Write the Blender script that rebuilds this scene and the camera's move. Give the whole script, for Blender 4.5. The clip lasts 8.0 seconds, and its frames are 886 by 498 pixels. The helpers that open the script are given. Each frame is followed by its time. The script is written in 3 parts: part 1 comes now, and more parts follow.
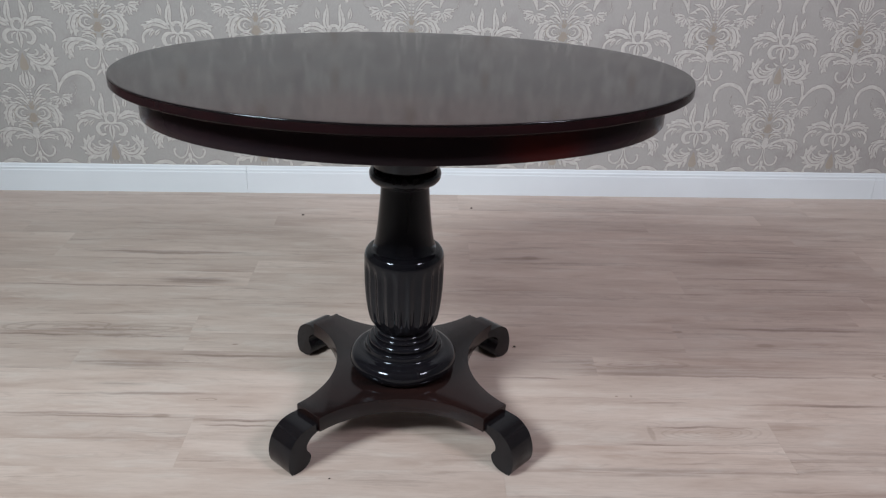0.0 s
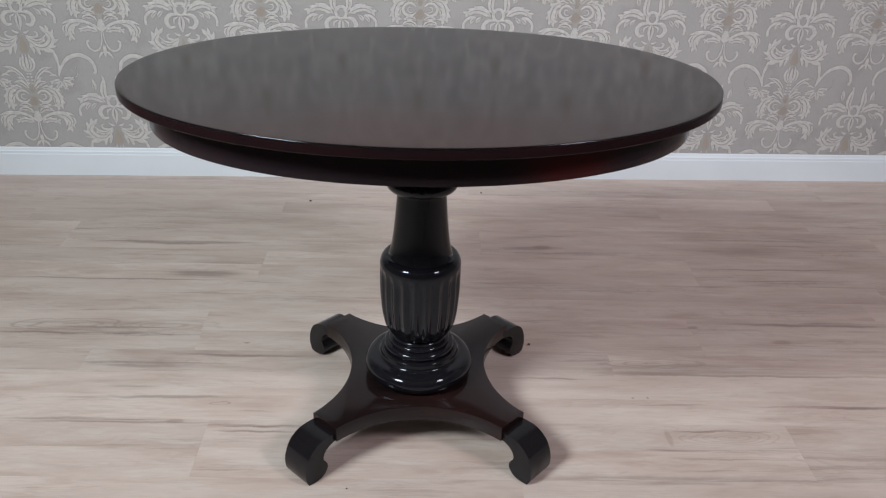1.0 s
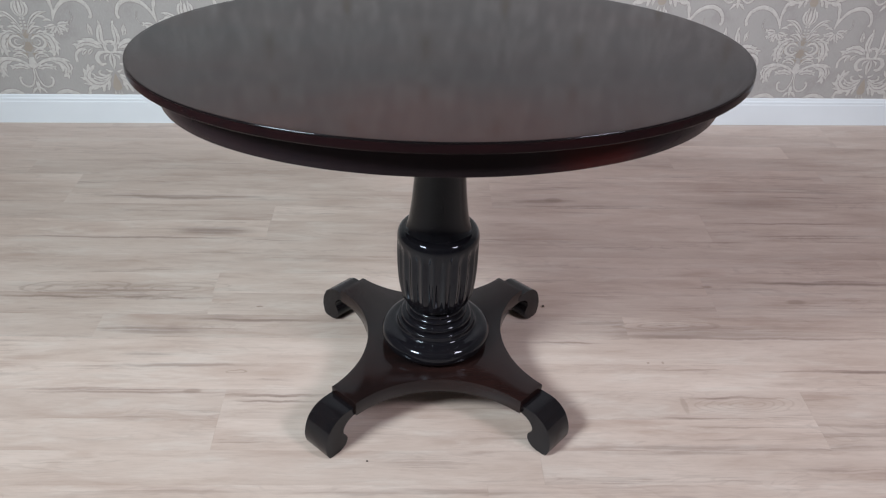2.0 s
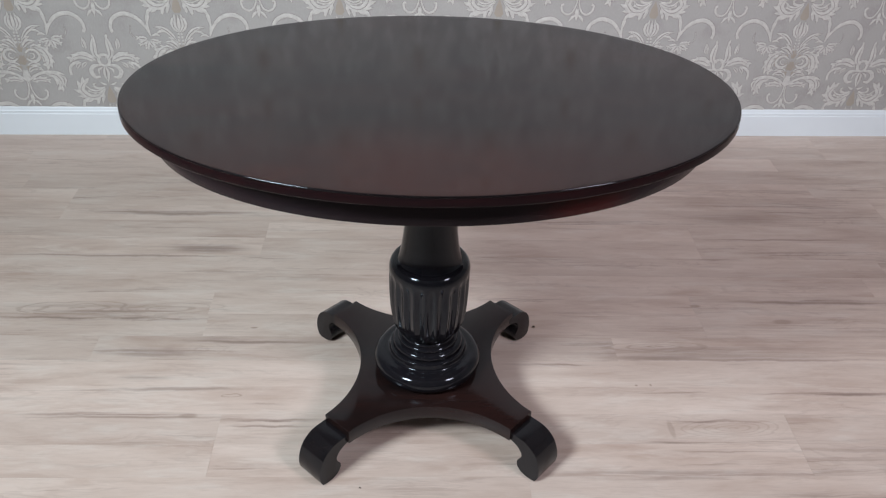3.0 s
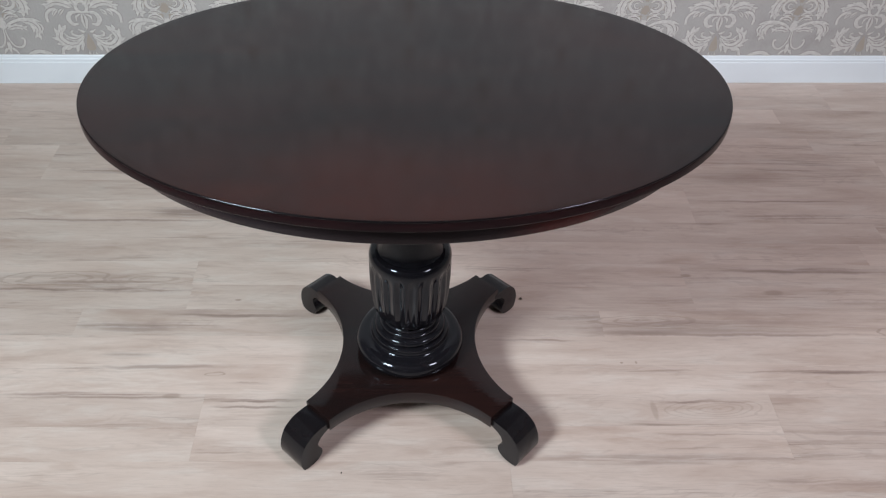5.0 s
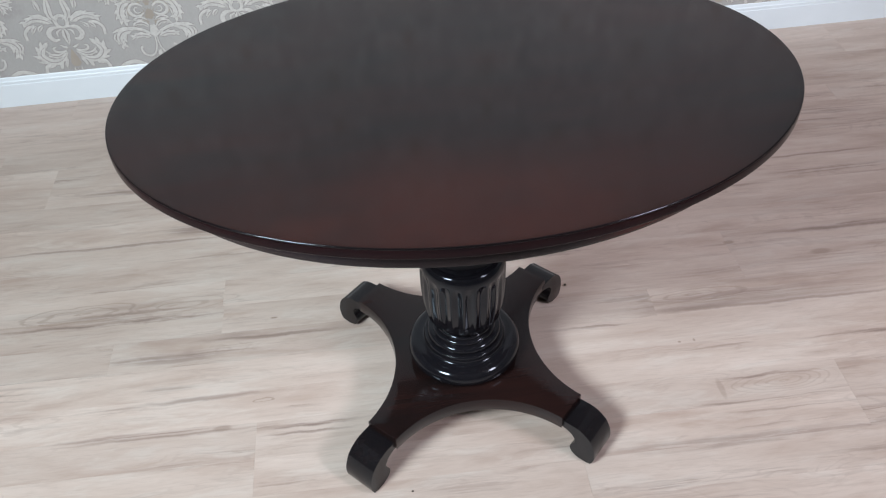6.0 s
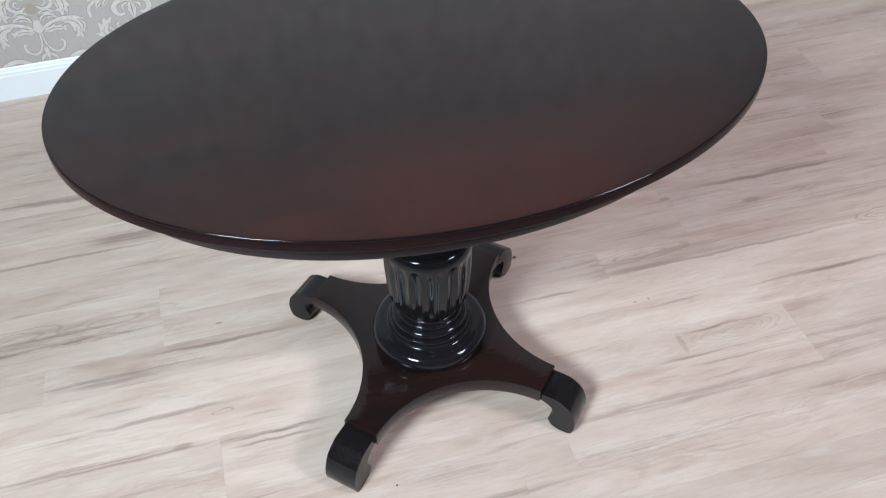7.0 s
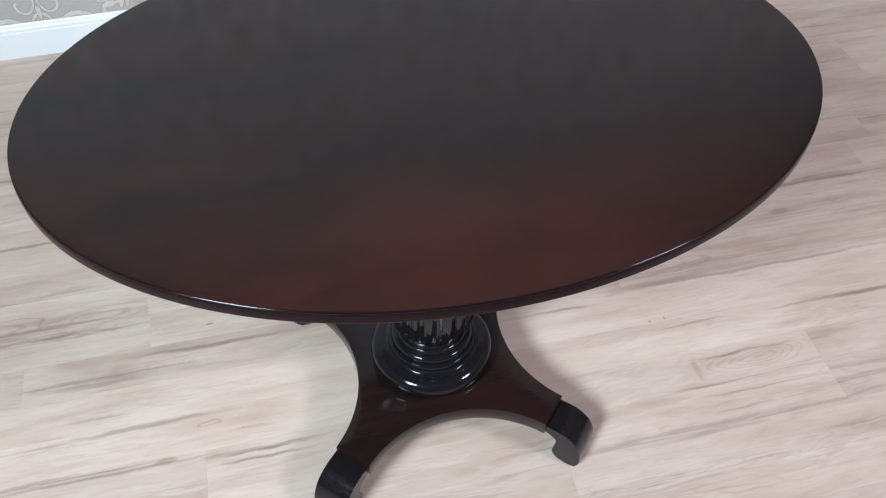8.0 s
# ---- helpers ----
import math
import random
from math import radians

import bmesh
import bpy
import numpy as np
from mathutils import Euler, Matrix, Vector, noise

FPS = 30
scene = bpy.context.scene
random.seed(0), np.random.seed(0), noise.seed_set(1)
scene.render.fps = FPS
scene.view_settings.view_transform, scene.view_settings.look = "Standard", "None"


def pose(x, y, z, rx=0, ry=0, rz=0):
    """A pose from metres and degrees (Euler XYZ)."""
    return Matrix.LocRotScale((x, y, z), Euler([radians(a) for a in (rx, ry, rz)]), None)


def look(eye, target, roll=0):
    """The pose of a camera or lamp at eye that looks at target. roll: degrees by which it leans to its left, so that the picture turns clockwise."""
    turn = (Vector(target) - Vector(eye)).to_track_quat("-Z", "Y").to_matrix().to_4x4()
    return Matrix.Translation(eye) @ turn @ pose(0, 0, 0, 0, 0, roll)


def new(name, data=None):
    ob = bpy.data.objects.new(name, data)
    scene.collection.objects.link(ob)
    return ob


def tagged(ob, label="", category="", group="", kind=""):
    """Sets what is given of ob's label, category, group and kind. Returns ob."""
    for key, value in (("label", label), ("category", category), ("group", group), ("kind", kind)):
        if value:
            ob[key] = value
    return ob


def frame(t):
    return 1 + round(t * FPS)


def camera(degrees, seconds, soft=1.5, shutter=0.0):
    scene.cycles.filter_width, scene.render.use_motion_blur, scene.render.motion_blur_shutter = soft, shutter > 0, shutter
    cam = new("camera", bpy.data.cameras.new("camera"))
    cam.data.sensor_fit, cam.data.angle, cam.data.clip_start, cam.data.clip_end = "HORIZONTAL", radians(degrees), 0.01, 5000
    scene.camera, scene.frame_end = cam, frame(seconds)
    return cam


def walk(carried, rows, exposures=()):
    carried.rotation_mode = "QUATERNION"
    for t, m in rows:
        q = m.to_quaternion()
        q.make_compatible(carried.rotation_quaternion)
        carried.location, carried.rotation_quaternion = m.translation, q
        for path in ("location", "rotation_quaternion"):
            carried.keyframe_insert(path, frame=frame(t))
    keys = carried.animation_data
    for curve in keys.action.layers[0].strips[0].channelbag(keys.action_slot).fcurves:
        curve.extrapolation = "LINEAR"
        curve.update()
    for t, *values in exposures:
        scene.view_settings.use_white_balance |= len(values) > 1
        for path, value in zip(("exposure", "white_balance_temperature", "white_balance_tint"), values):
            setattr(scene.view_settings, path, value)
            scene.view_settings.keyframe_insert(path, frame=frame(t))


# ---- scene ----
# ---- camera and walk: seconds, place, yaw, pitch, roll ----
cam = camera(56.24, 8.0, soft=1.25)
ROWS = [
    (0.0, -0.0172, -1.5911, 1.1196, -2.769, -24.606, -1.712),
    (0.5, -0.0375, -1.5442, 1.1533, -2.858, -25.331, -1.699),
    (1.0, -0.0534, -1.5134, 1.1972, -2.855, -27.606, -1.701),
    (1.5, -0.0787, -1.4649, 1.2374, -2.982, -30.592, -1.764),
    (1.7, -0.0925, -1.4477, 1.2534, -3.072, -32.044, -1.716),
    (2.8, -0.1033, -1.3986, 1.3555, -3.588, -34.190, -1.914),
    (3.0, -0.0914, -1.3973, 1.3749, -3.515, -34.401, -1.887),
    (3.5, -0.0795, -1.3902, 1.4225, -3.520, -35.281, -1.945),
    (4.0, -0.0593, -1.3500, 1.4474, -3.369, -35.964, -1.990),
    (4.2, -0.0516, -1.3279, 1.4515, -3.353, -36.875, -1.999),
    (5.3, -0.0338, -1.2330, 1.5008, -3.031, -42.155, -1.664),
    (5.5, -0.0675, -1.2048, 1.5071, -3.703, -42.706, -1.433),
    (6.0, -0.1641, -1.1378, 1.4886, -8.099, -43.452, 1.813),
    (6.5, -0.2596, -1.1038, 1.4699, -14.689, -44.313, 1.016),
    (7.0, -0.3003, -1.0614, 1.4579, -17.677, -45.086, 0.351),
    (7.5, -0.2869, -0.9874, 1.4562, -17.265, -46.040, -0.133),
    (8.0, -0.2508, -0.8827, 1.4740, -15.470, -49.140, -1.246),
]
EXPOSURES = [(0.0, -0.07, 6500, 12.5), (1.0, -0.05, 6550, 13.5), (1.5, 0.08, 6500, 13), (2.0, 0.15, 6480, 12.5), (4.0, 0.14, 6470, 12.5), (5.5, 0.14, 6420, 11.5), (6.5, 0.51, 6280, 10), (8.0, 0.51, 6280, 10)]
walk(cam, [(t, pose(x, y, z, 90 + pitch, roll, yaw)) for t, x, y, z, yaw, pitch, roll in ROWS], EXPOSURES)

# ---- world and light ----
WALL_N, WALL_S, WALL_W, WALL_E, CEIL = 1.3525, -6.4, -3.4, 3.8, 2.9
world = bpy.data.worlds.new("world")
scene.world = world
world.use_nodes = True
sky = world.node_tree.nodes.new("ShaderNodeTexSky")
sky.sky_type, sky.sun_disc = "NISHITA", False
sky.sun_elevation, sky.sun_rotation = radians(35), radians(200)
world.node_tree.links.new(sky.outputs[0], world.node_tree.nodes["Background"].inputs[0])
world.node_tree.nodes["Background"].inputs[1].default_value = 0.08


def area_lamp(name, eye, target, width, depth, watts, colour):
    lamp = bpy.data.lights.new(name, "AREA")
    lamp.shape, lamp.size, lamp.size_y, lamp.energy, lamp.color = "ELLIPSE", width, depth, watts, colour
    lamp.spread = radians(110)
    new(name, lamp).matrix_world = look(eye, target)


# two lamps on either side behind the walk: a broad one to the west, a small bright one to the east
area_lamp("lamp_west", (-1.86, -1.55, 2.46), (0.10, 0.55, 0.45), 0.86, 0.70, 43.8, (0.843, 0.951, 0.981))
area_lamp("lamp_east", (1.86, -1.52, 2.46), (0.55, 1.05, 0.55), 0.70, 0.72, 20.8, (0.981, 0.912, 0.980))

# ---- materials ----


class Mat:
    """A small wrapper for node materials."""

    def __init__(self, name, rough=0.5, spec=0.5, coat=0.0, coat_rough=0.1):
        self.m = bpy.data.materials.new(name)
        self.m.use_nodes = True
        self.t = self.m.node_tree
        self.p = self.t.nodes["Principled BSDF"]
        self.p.inputs["Roughness"].default_value = rough
        self.p.inputs["Specular IOR Level"].default_value = spec
        self.p.inputs["Coat Weight"].default_value = coat
        self.p.inputs["Coat Roughness"].default_value = coat_rough

    def node(self, kind, **sets):
        n = self.t.nodes.new(kind)
        for k, v in sets.items():
            n.inputs[k.replace("_", " ")].default_value = v
        return n

    def link(self, a, b):
        self.t.links.new(a, b)

    def coords(self, kind, scale, jitter=0.0):
        """Scaled coordinates, shifted by the object's random number."""
        tc = self.node("ShaderNodeTexCoord")
        mp = self.node("ShaderNodeMapping")
        mp.inputs["Scale"].default_value = scale
        self.link(tc.outputs[kind], mp.inputs["Vector"])
        if not jitter:
            return mp.outputs[0]
        info, mul, add = self.node("ShaderNodeObjectInfo"), self.node("ShaderNodeMath"), self.node("ShaderNodeVectorMath")
        mul.operation = "MULTIPLY"
        mul.inputs[1].default_value = jitter
        self.link(info.outputs["Random"], mul.inputs[0])
        self.link(mp.outputs[0], add.inputs[0])
        self.link(mul.outputs[0], add.inputs[1])
        return add.outputs[0]

    def noise(self, vec, scale, detail=4.0, rough=0.55, warp=0.0):
        n = self.node("ShaderNodeTexNoise", Scale=scale, Detail=detail, Roughness=rough, Distortion=warp)
        if vec:
            self.link(vec, n.inputs["Vector"])
        return n.outputs["Fac"]

    def ramp(self, fac, *stops):
        r = self.node("ShaderNodeValToRGB")
        el = r.color_ramp.elements
        while len(el) < len(stops):
            el.new(0.5)
        for e, (at, c) in zip(el, stops):
            e.position, e.color = at, (*c, 1) if len(c) == 3 else c
        self.link(fac, r.inputs[0])
        return r.outputs[0]

    def mix(self, a, b, fac=0.5, mode="MIX"):
        n = self.node("ShaderNodeMix")
        n.data_type, n.blend_type = "RGBA", mode
        for v, s in ((fac, n.inputs["Factor"]), (a, n.inputs["A"]), (b, n.inputs["B"])):
            s = [i for i in n.inputs if i.name == s.name and (i.type == "RGBA" or i.name == "Factor")][0]
            if isinstance(v, (int, float)):
                s.default_value = v
            elif isinstance(v, tuple):
                s.default_value = (*v, 1)
            else:
                self.link(v, s)
        return [o for o in n.outputs if o.type == "RGBA"][0]

    def math(self, op, a, b=0.0, c=None):
        n = self.node("ShaderNodeMath")
        n.operation = op
        for v, s in ((a, n.inputs[0]), (b, n.inputs[1]), (c, n.inputs[2])):
            if v is None:
                continue
            if isinstance(v, (int, float)):
                s.default_value = v
            else:
                self.link(v, s)
        return n.outputs[0]

    def span(self, v, lo, hi, a=0.0, b=1.0, soft=True):
        n = self.node("ShaderNodeMapRange")
        n.interpolation_type = "SMOOTHSTEP" if soft else "LINEAR"
        for k, x in zip(("From Min", "From Max", "To Min", "To Max"), (lo, hi, a, b)):
            n.inputs[k].default_value = x
        self.link(v, n.inputs["Value"])
        return n.outputs[0]

    def bump(self, height, strength, distance):
        b = self.node("ShaderNodeBump", Strength=strength, Distance=distance)
        self.link(height, b.inputs["Height"])
        self.link(b.outputs[0], self.p.inputs["Normal"])

    def colour(self, c):
        if isinstance(c, tuple):
            self.p.inputs["Base Color"].default_value = (*c, 1)
        else:
            self.link(c, self.p.inputs["Base Color"])
        return self


def mahogany(name, dark, red, rough, along, spec=0.5, wave=0.0, glow=None, film=0.0, spot=(-0.04, -0.25, 2.0, 4.8)):
    """Dark red-brown polished wood, its grain stretched along one axis."""
    m = Mat(name, rough=rough, spec=spec)
    m.p.inputs["Sheen Weight"].default_value, m.p.inputs["Sheen Roughness"].default_value = film, 0.32
    m.p.inputs["Sheen Tint"].default_value = (0.80, 0.90, 1.0, 1)
    m.p.inputs["Specular Tint"].default_value = (0.80, 0.90, 1.0, 1)
    scale = {"x": (1.0, 16, 16), "z": (16, 16, 1.0)}[along]
    v = m.coords("Object", scale)
    grain = m.noise(v, 3.5, 6.0, 0.6, 0.5)
    patch = m.noise(m.coords("Object", (2.0, 3.2, 3.0)), 1.3, 3.0, 0.5)
    m.colour(m.ramp(m.math("MULTIPLY_ADD", grain, 0.5, m.math("MULTIPLY", patch, 0.5)), (0.38, dark), (0.62, red)))
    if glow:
        # a redder patch in the polish; on the apron it paints the lamp's glow
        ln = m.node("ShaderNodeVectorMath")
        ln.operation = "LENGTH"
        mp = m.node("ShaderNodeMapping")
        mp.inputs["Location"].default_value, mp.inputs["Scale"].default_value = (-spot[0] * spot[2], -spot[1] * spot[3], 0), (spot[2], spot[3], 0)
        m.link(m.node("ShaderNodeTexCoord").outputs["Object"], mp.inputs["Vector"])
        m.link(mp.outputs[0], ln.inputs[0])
        red_mask = m.math("MULTIPLY", m.span(ln.outputs["Value"], 1.2, 0.1), m.span(m.noise(m.coords("Object", (5.0, 9.0, 5.0)), 1.7, 5.0, 0.6), 0.34, 0.64, 0.60, 1.0))
        m.colour(m.mix(m.p.inputs["Base Color"].links[0].from_socket, glow, red_mask))
    smear = m.noise(m.coords("Object", (3.0, 3.0, 3.0)), 4.0, 4.0)
    m.link(m.span(smear, 0.3, 0.75, rough * 0.85, rough * 1.2), m.p.inputs["Roughness"])
    if wave:
        # faint unevenness of the hand-polished film
        m.bump(m.noise(m.coords("Object", (1.0, 1.0, 1.0)), 22.0, 2.0), wave, 0.004)
    return m.m


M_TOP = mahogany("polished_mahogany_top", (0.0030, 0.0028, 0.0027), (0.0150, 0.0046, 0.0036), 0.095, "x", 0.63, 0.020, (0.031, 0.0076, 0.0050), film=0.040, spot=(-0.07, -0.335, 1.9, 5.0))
M_RIM = mahogany("mahogany_edge", (0.0092, 0.0050, 0.0058), (0.0165, 0.0060, 0.0066), 0.20, "x", 0.14)
M_BEAD = mahogany("glossy_top_bead", (0.0050, 0.0038, 0.0042), (0.0075, 0.0042, 0.0046), 0.12, "x", 0.36)
# apron: the east lamp's red glow is painted into its right front
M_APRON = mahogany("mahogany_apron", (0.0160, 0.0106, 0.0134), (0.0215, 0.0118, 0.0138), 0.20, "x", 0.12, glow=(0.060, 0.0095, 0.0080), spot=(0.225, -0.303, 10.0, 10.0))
M_TURNED = mahogany("black_polished_turning", (0.0070, 0.0069, 0.0090), (0.0102, 0.0088, 0.0102), 0.080, "z", 0.36)
M_BASE = mahogany("mahogany_base", (0.0080, 0.0058, 0.0058), (0.0185, 0.0084, 0.0074), 0.145, "x", 0.36)
M_FOOT = mahogany("black_brown_foot", (0.0070, 0.0068, 0.0082), (0.0110, 0.0084, 0.0092), 0.125, "z", 0.34)


def laminate():
    """Pale greyed oak laminate with long brown streaks, knots and saw marks."""
    m = Mat("pale_oak_laminate", rough=0.42, spec=0.4)
    tc = m.coords("Object", (1, 1, 1), 37.0)
    bend = m.math("MULTIPLY_ADD", m.noise(m.coords("Object", (4.0, 16.0, 1.0), 19.0), 1.0, 4.0, 0.6), 0.026, -0.013)
    lift = m.node("ShaderNodeCombineXYZ")
    m.link(bend, lift.inputs[1])
    warp = m.node("ShaderNodeVectorMath")
    m.link(tc, warp.inputs[0])
    m.link(lift.outputs[0], warp.inputs[1])

    def grain(sx, sy, scale, detail, rough, shift):
        mp = m.node("ShaderNodeMapping")
        mp.inputs["Scale"].default_value, mp.inputs["Location"].default_value = (sx, sy, 1.0), (shift, shift * 1.7, 0)
        m.link(warp.outputs[0], mp.inputs["Vector"])
        return m.noise(mp.outputs[0], scale, detail, rough, 0.3)

    broad = grain(1.6, 9.0, 1.5, 5.0, 0.6, 0.0)
    blot = grain(3.2, 16.0, 1.6, 5.0, 0.62, 71.0)
    band = grain(1.3, 11.0, 1.6, 4.0, 0.58, 11.0)
    streak = grain(1.0, 30.0, 2.0, 6.0, 0.62, 23.0)
    line = grain(1.3, 60.0, 1.8, 5.0, 0.60, 57.0)
    fine = grain(9.0, 190.0, 2.0, 3.0, 0.7, 31.0)
    contour = m.math("SINE", m.math("MULTIPLY", grain(1.7, 7.0, 1.3, 4.0, 0.5, 47.0), 95.0))
    where = m.span(band, 0.47, 0.64, 0.03, 1.0)
    c = m.ramp(broad, (0.30, (0.446, 0.342, 0.290)), (0.47, (0.540, 0.440, 0.384)), (0.68, (0.612, 0.516, 0.458)))
    c = m.mix(c, (0.624, 0.558, 0.506), m.span(blot, 0.50, 0.34, 0.0, 0.5))
    c = m.mix(c, (0.420, 0.312, 0.256), m.span(blot, 0.54, 0.74, 0.0, 0.50))
    c = m.mix(c, (0.300, 0.226, 0.195), m.math("MULTIPLY", m.span(streak, 0.50, 0.70, 0.0, 0.52), where))
    c = m.mix(c, (0.360, 0.280, 0.242), m.math("MULTIPLY", m.span(contour, 0.35, 0.98, 0.0, 0.24), m.span(band, 0.46, 0.62)))
    c = m.mix(c, (0.200, 0.144, 0.120), m.math("MULTIPLY", m.span(line, 0.55, 0.68, 0.0, 0.52), where))
    c = m.mix(c, (0.385, 0.308, 0.270), m.span(fine, 0.48, 0.68, 0.0, 0.26))
    tone = m.node("ShaderNodeHueSaturation", Saturation=1.0)
    info = m.node("ShaderNodeObjectInfo")
    m.link(m.span(info.outputs["Random"], 0, 1, 0.925, 1.04, False), tone.inputs["Value"])
    m.link(c, tone.inputs["Color"])
    c = tone.outputs[0]
    # knots and cathedral figures printed on certain boards: place, half-length, half-width, strength, rings
    pos = m.node("ShaderNodeNewGeometry").outputs["Position"]
    wob = m.noise(m.coords("Object", (7.0, 26.0, 1.0), 19.0), 1.0, 3.0, 0.5)
    # boards run a little off the wall's line, and their figure wavers
    shift = m.node("ShaderNodeCombineXYZ")
    sep = m.node("ShaderNodeSeparateXYZ")
    m.link(pos, sep.inputs[0])
    m.link(m.math("ADD", m.math("MULTIPLY", sep.outputs[0], 0.030), m.math("MULTIPLY_ADD", m.noise(pos, 7.0, 5.0, 0.6), 0.026, -0.013)), shift.inputs[1])
    shifted = m.node("ShaderNodeVectorMath")
    m.link(pos, shifted.inputs[0])
    m.link(shift.outputs[0], shifted.inputs[1])
    drift, gain, bent = m.node("ShaderNodeTexNoise", Scale=1.0, Detail=2.0), m.node("ShaderNodeVectorMath"), m.node("ShaderNodeVectorMath")
    m.link(m.coords("Object", (9.0, 30.0, 1.0), 5.0), drift.inputs["Vector"])
    gain.operation, gain.inputs[1].default_value, gain.inputs[2].default_value = "MULTIPLY_ADD", (0.14, 0.022, 0), (-0.07, -0.011, 0)
    m.link(drift.outputs["Color"], gain.inputs[0])
    m.link(pos, bent.inputs[0])
    m.link(gain.outputs[0], bent.inputs[1])
    for x, y, a, b, s, rings in KNOTS:
        sub, mul, ln = (m.node("ShaderNodeVectorMath") for _ in range(3))
        sub.operation, mul.operation, ln.operation = "SUBTRACT", "MULTIPLY", "LENGTH"
        sub.inputs[1].default_value, mul.inputs[1].default_value = (x, y, 0), (1 / a, 1 / b, 0)
        m.link(bent.outputs[0] if 0 < rings < 5 else pos, sub.inputs[0])
        m.link(sub.outputs[0], mul.inputs[0])
        m.link(mul.outputs[0], ln.inputs[0])
        far = m.math("ADD", ln.outputs["Value"], m.math("MULTIPLY_ADD", wob, 0.40, -0.20))
        mask = m.span(far, 1.0, 0.78 if rings else 0.45, 0.0, s)
        if rings:
            wave = m.math("SINE", m.math("MULTIPLY_ADD", far, rings * 6.283, 1.571 - 0.42 * rings * 6.283))
            mask = m.math("MULTIPLY", mask, m.span(wave, 0.35, 1.0, 0.05, 1.0))
        c = m.mix(c, (0.22, 0.155, 0.115), mask)
    for x, y, a, b, s in BANDS:
        sub, mul, ln = (m.node("ShaderNodeVectorMath") for _ in range(3))
        sub.operation, mul.operation, ln.operation = "SUBTRACT", "MULTIPLY", "LENGTH"
        sub.inputs[1].default_value, mul.inputs[1].default_value = (x, y, 0), (1 / a, 1 / b, 0)
        m.link(shifted.outputs[0], sub.inputs[0])
        m.link(sub.outputs[0], mul.inputs[0])
        m.link(mul.outputs[0], ln.inputs[0])
        mask = m.math("MULTIPLY", m.span(ln.outputs["Value"], 1.0, 0.25, 0.0, min(0.9, s * 1.1)), m.span(line, 0.36, 0.58, 0.30, 1.0))
        c = m.mix(c, (0.235, 0.170, 0.145), mask)
    m.colour(c)
    m.link(m.span(broad, 0.3, 0.7, 0.36, 0.50), m.p.inputs["Roughness"])
    m.bump(m.math("ADD", m.math("MULTIPLY", streak, 0.4), fine), 0.12, 0.0006)
    return m.m


KNOTS = (
    (0.289, 0.243, 0.008, 0.005, 0.8, 0),
    (-0.905, 0.348, 0.165, 0.036, 0.33, 2.8),
    (-0.650, 0.340, 0.120, 0.026, 0.28, 2.2),
    (0.690, -0.122, 0.145, 0.036, 0.19, 6.0),
    (0.960, 0.250, 0.034, 0.013, 0.40, 0),
    (0.549, -0.120, 0.009, 0.036, 0.28, 0),
    (0.745, 0.322, 0.020, 0.009, 0.45, 0),
    (1.25, 0.10, 0.12, 0.028, 0.4, 3.0),
    (-0.425, 0.018, 0.040, 0.010, 0.45, 1.6),
    (-0.535, -0.047, 0.026, 0.010, 0.45, 0),
    (-0.427, 0.257, 0.012, 0.004, 0.65, 0),
    (-0.235, -0.165, 0.030, 0.026, 0.35, 1.2),
    (0.505, 0.022, 0.005, 0.004, 0.6, 0),
    (0.540, 0.022, 0.004, 0.006, 0.5, 0),
    (0.41, 0.786, 0.036, 0.018, 0.5, 0),
    (0.59, 0.158, 0.18, 0.026, 0.30, 3.2),
)
# long brown streaks of single boards: place (y on the board's line), half-length, half-width, strength
BANDS = (
    (1.00, 0.235, 0.75, 0.080, 0.22), (1.10, 0.470, 0.66, 0.065, 0.17), (1.15, 0.880, 0.60, 0.080, 0.20),
    (0.75, 0.158, 0.55, 0.036, 0.50), (0.57, 0.136, 0.17, 0.010, 0.60), (0.85, 0.130, 0.45, 0.007, 0.50), (0.31, 0.108, 0.14, 0.006, 0.9), (-0.74, 0.306, 0.22, 0.007, 0.6), (1.10, 0.365, 0.36, 0.014, 0.75), (-0.88, 0.318, 0.36, 0.034, 0.35),
    (-0.85, 0.280, 0.38, 0.007, 0.9), (-0.42, 0.190, 0.22, 0.008, 0.8), (-0.66, 0.146, 0.16, 0.022, 0.55), (-0.57, 0.022, 0.22, 0.009, 0.55),
    (-0.70, -0.058, 0.26, 0.007, 0.7), (0.55, -0.232, 0.45, 0.018, 0.5), (-0.36, -0.076, 0.17, 0.007, 0.85), (0.98, 0.010, 0.26, 0.006, 0.75),
    (0.672, -0.080, 0.16, 0.005, 0.85), (-0.66, -0.068, 0.28, 0.006, 0.6), (-0.36, -0.025, 0.06, 0.005, 0.7), (-0.35, -0.094, 0.13, 0.005, 0.7), (1.00, 0.006, 0.16, 0.005, 0.7), (-0.66, 0.058, 0.09, 0.014, 0.45), (-0.60, 0.598, 0.17, 0.034, 0.72), (-0.85, 0.560, 0.42, 0.007, 0.7), (-0.73, 0.790, 0.36, 0.018, 0.75), (1.10, 0.673, 0.30, 0.007, 0.8),
    (1.02, 0.790, 0.22, 0.050, 0.35), (0.38, 0.790, 0.13, 0.016, 0.55), (0.70, 1.112, 0.32, 0.012, 0.5), (-0.05, -0.345, 0.35, 0.012, 0.5),
)
M_FLOOR = laminate()


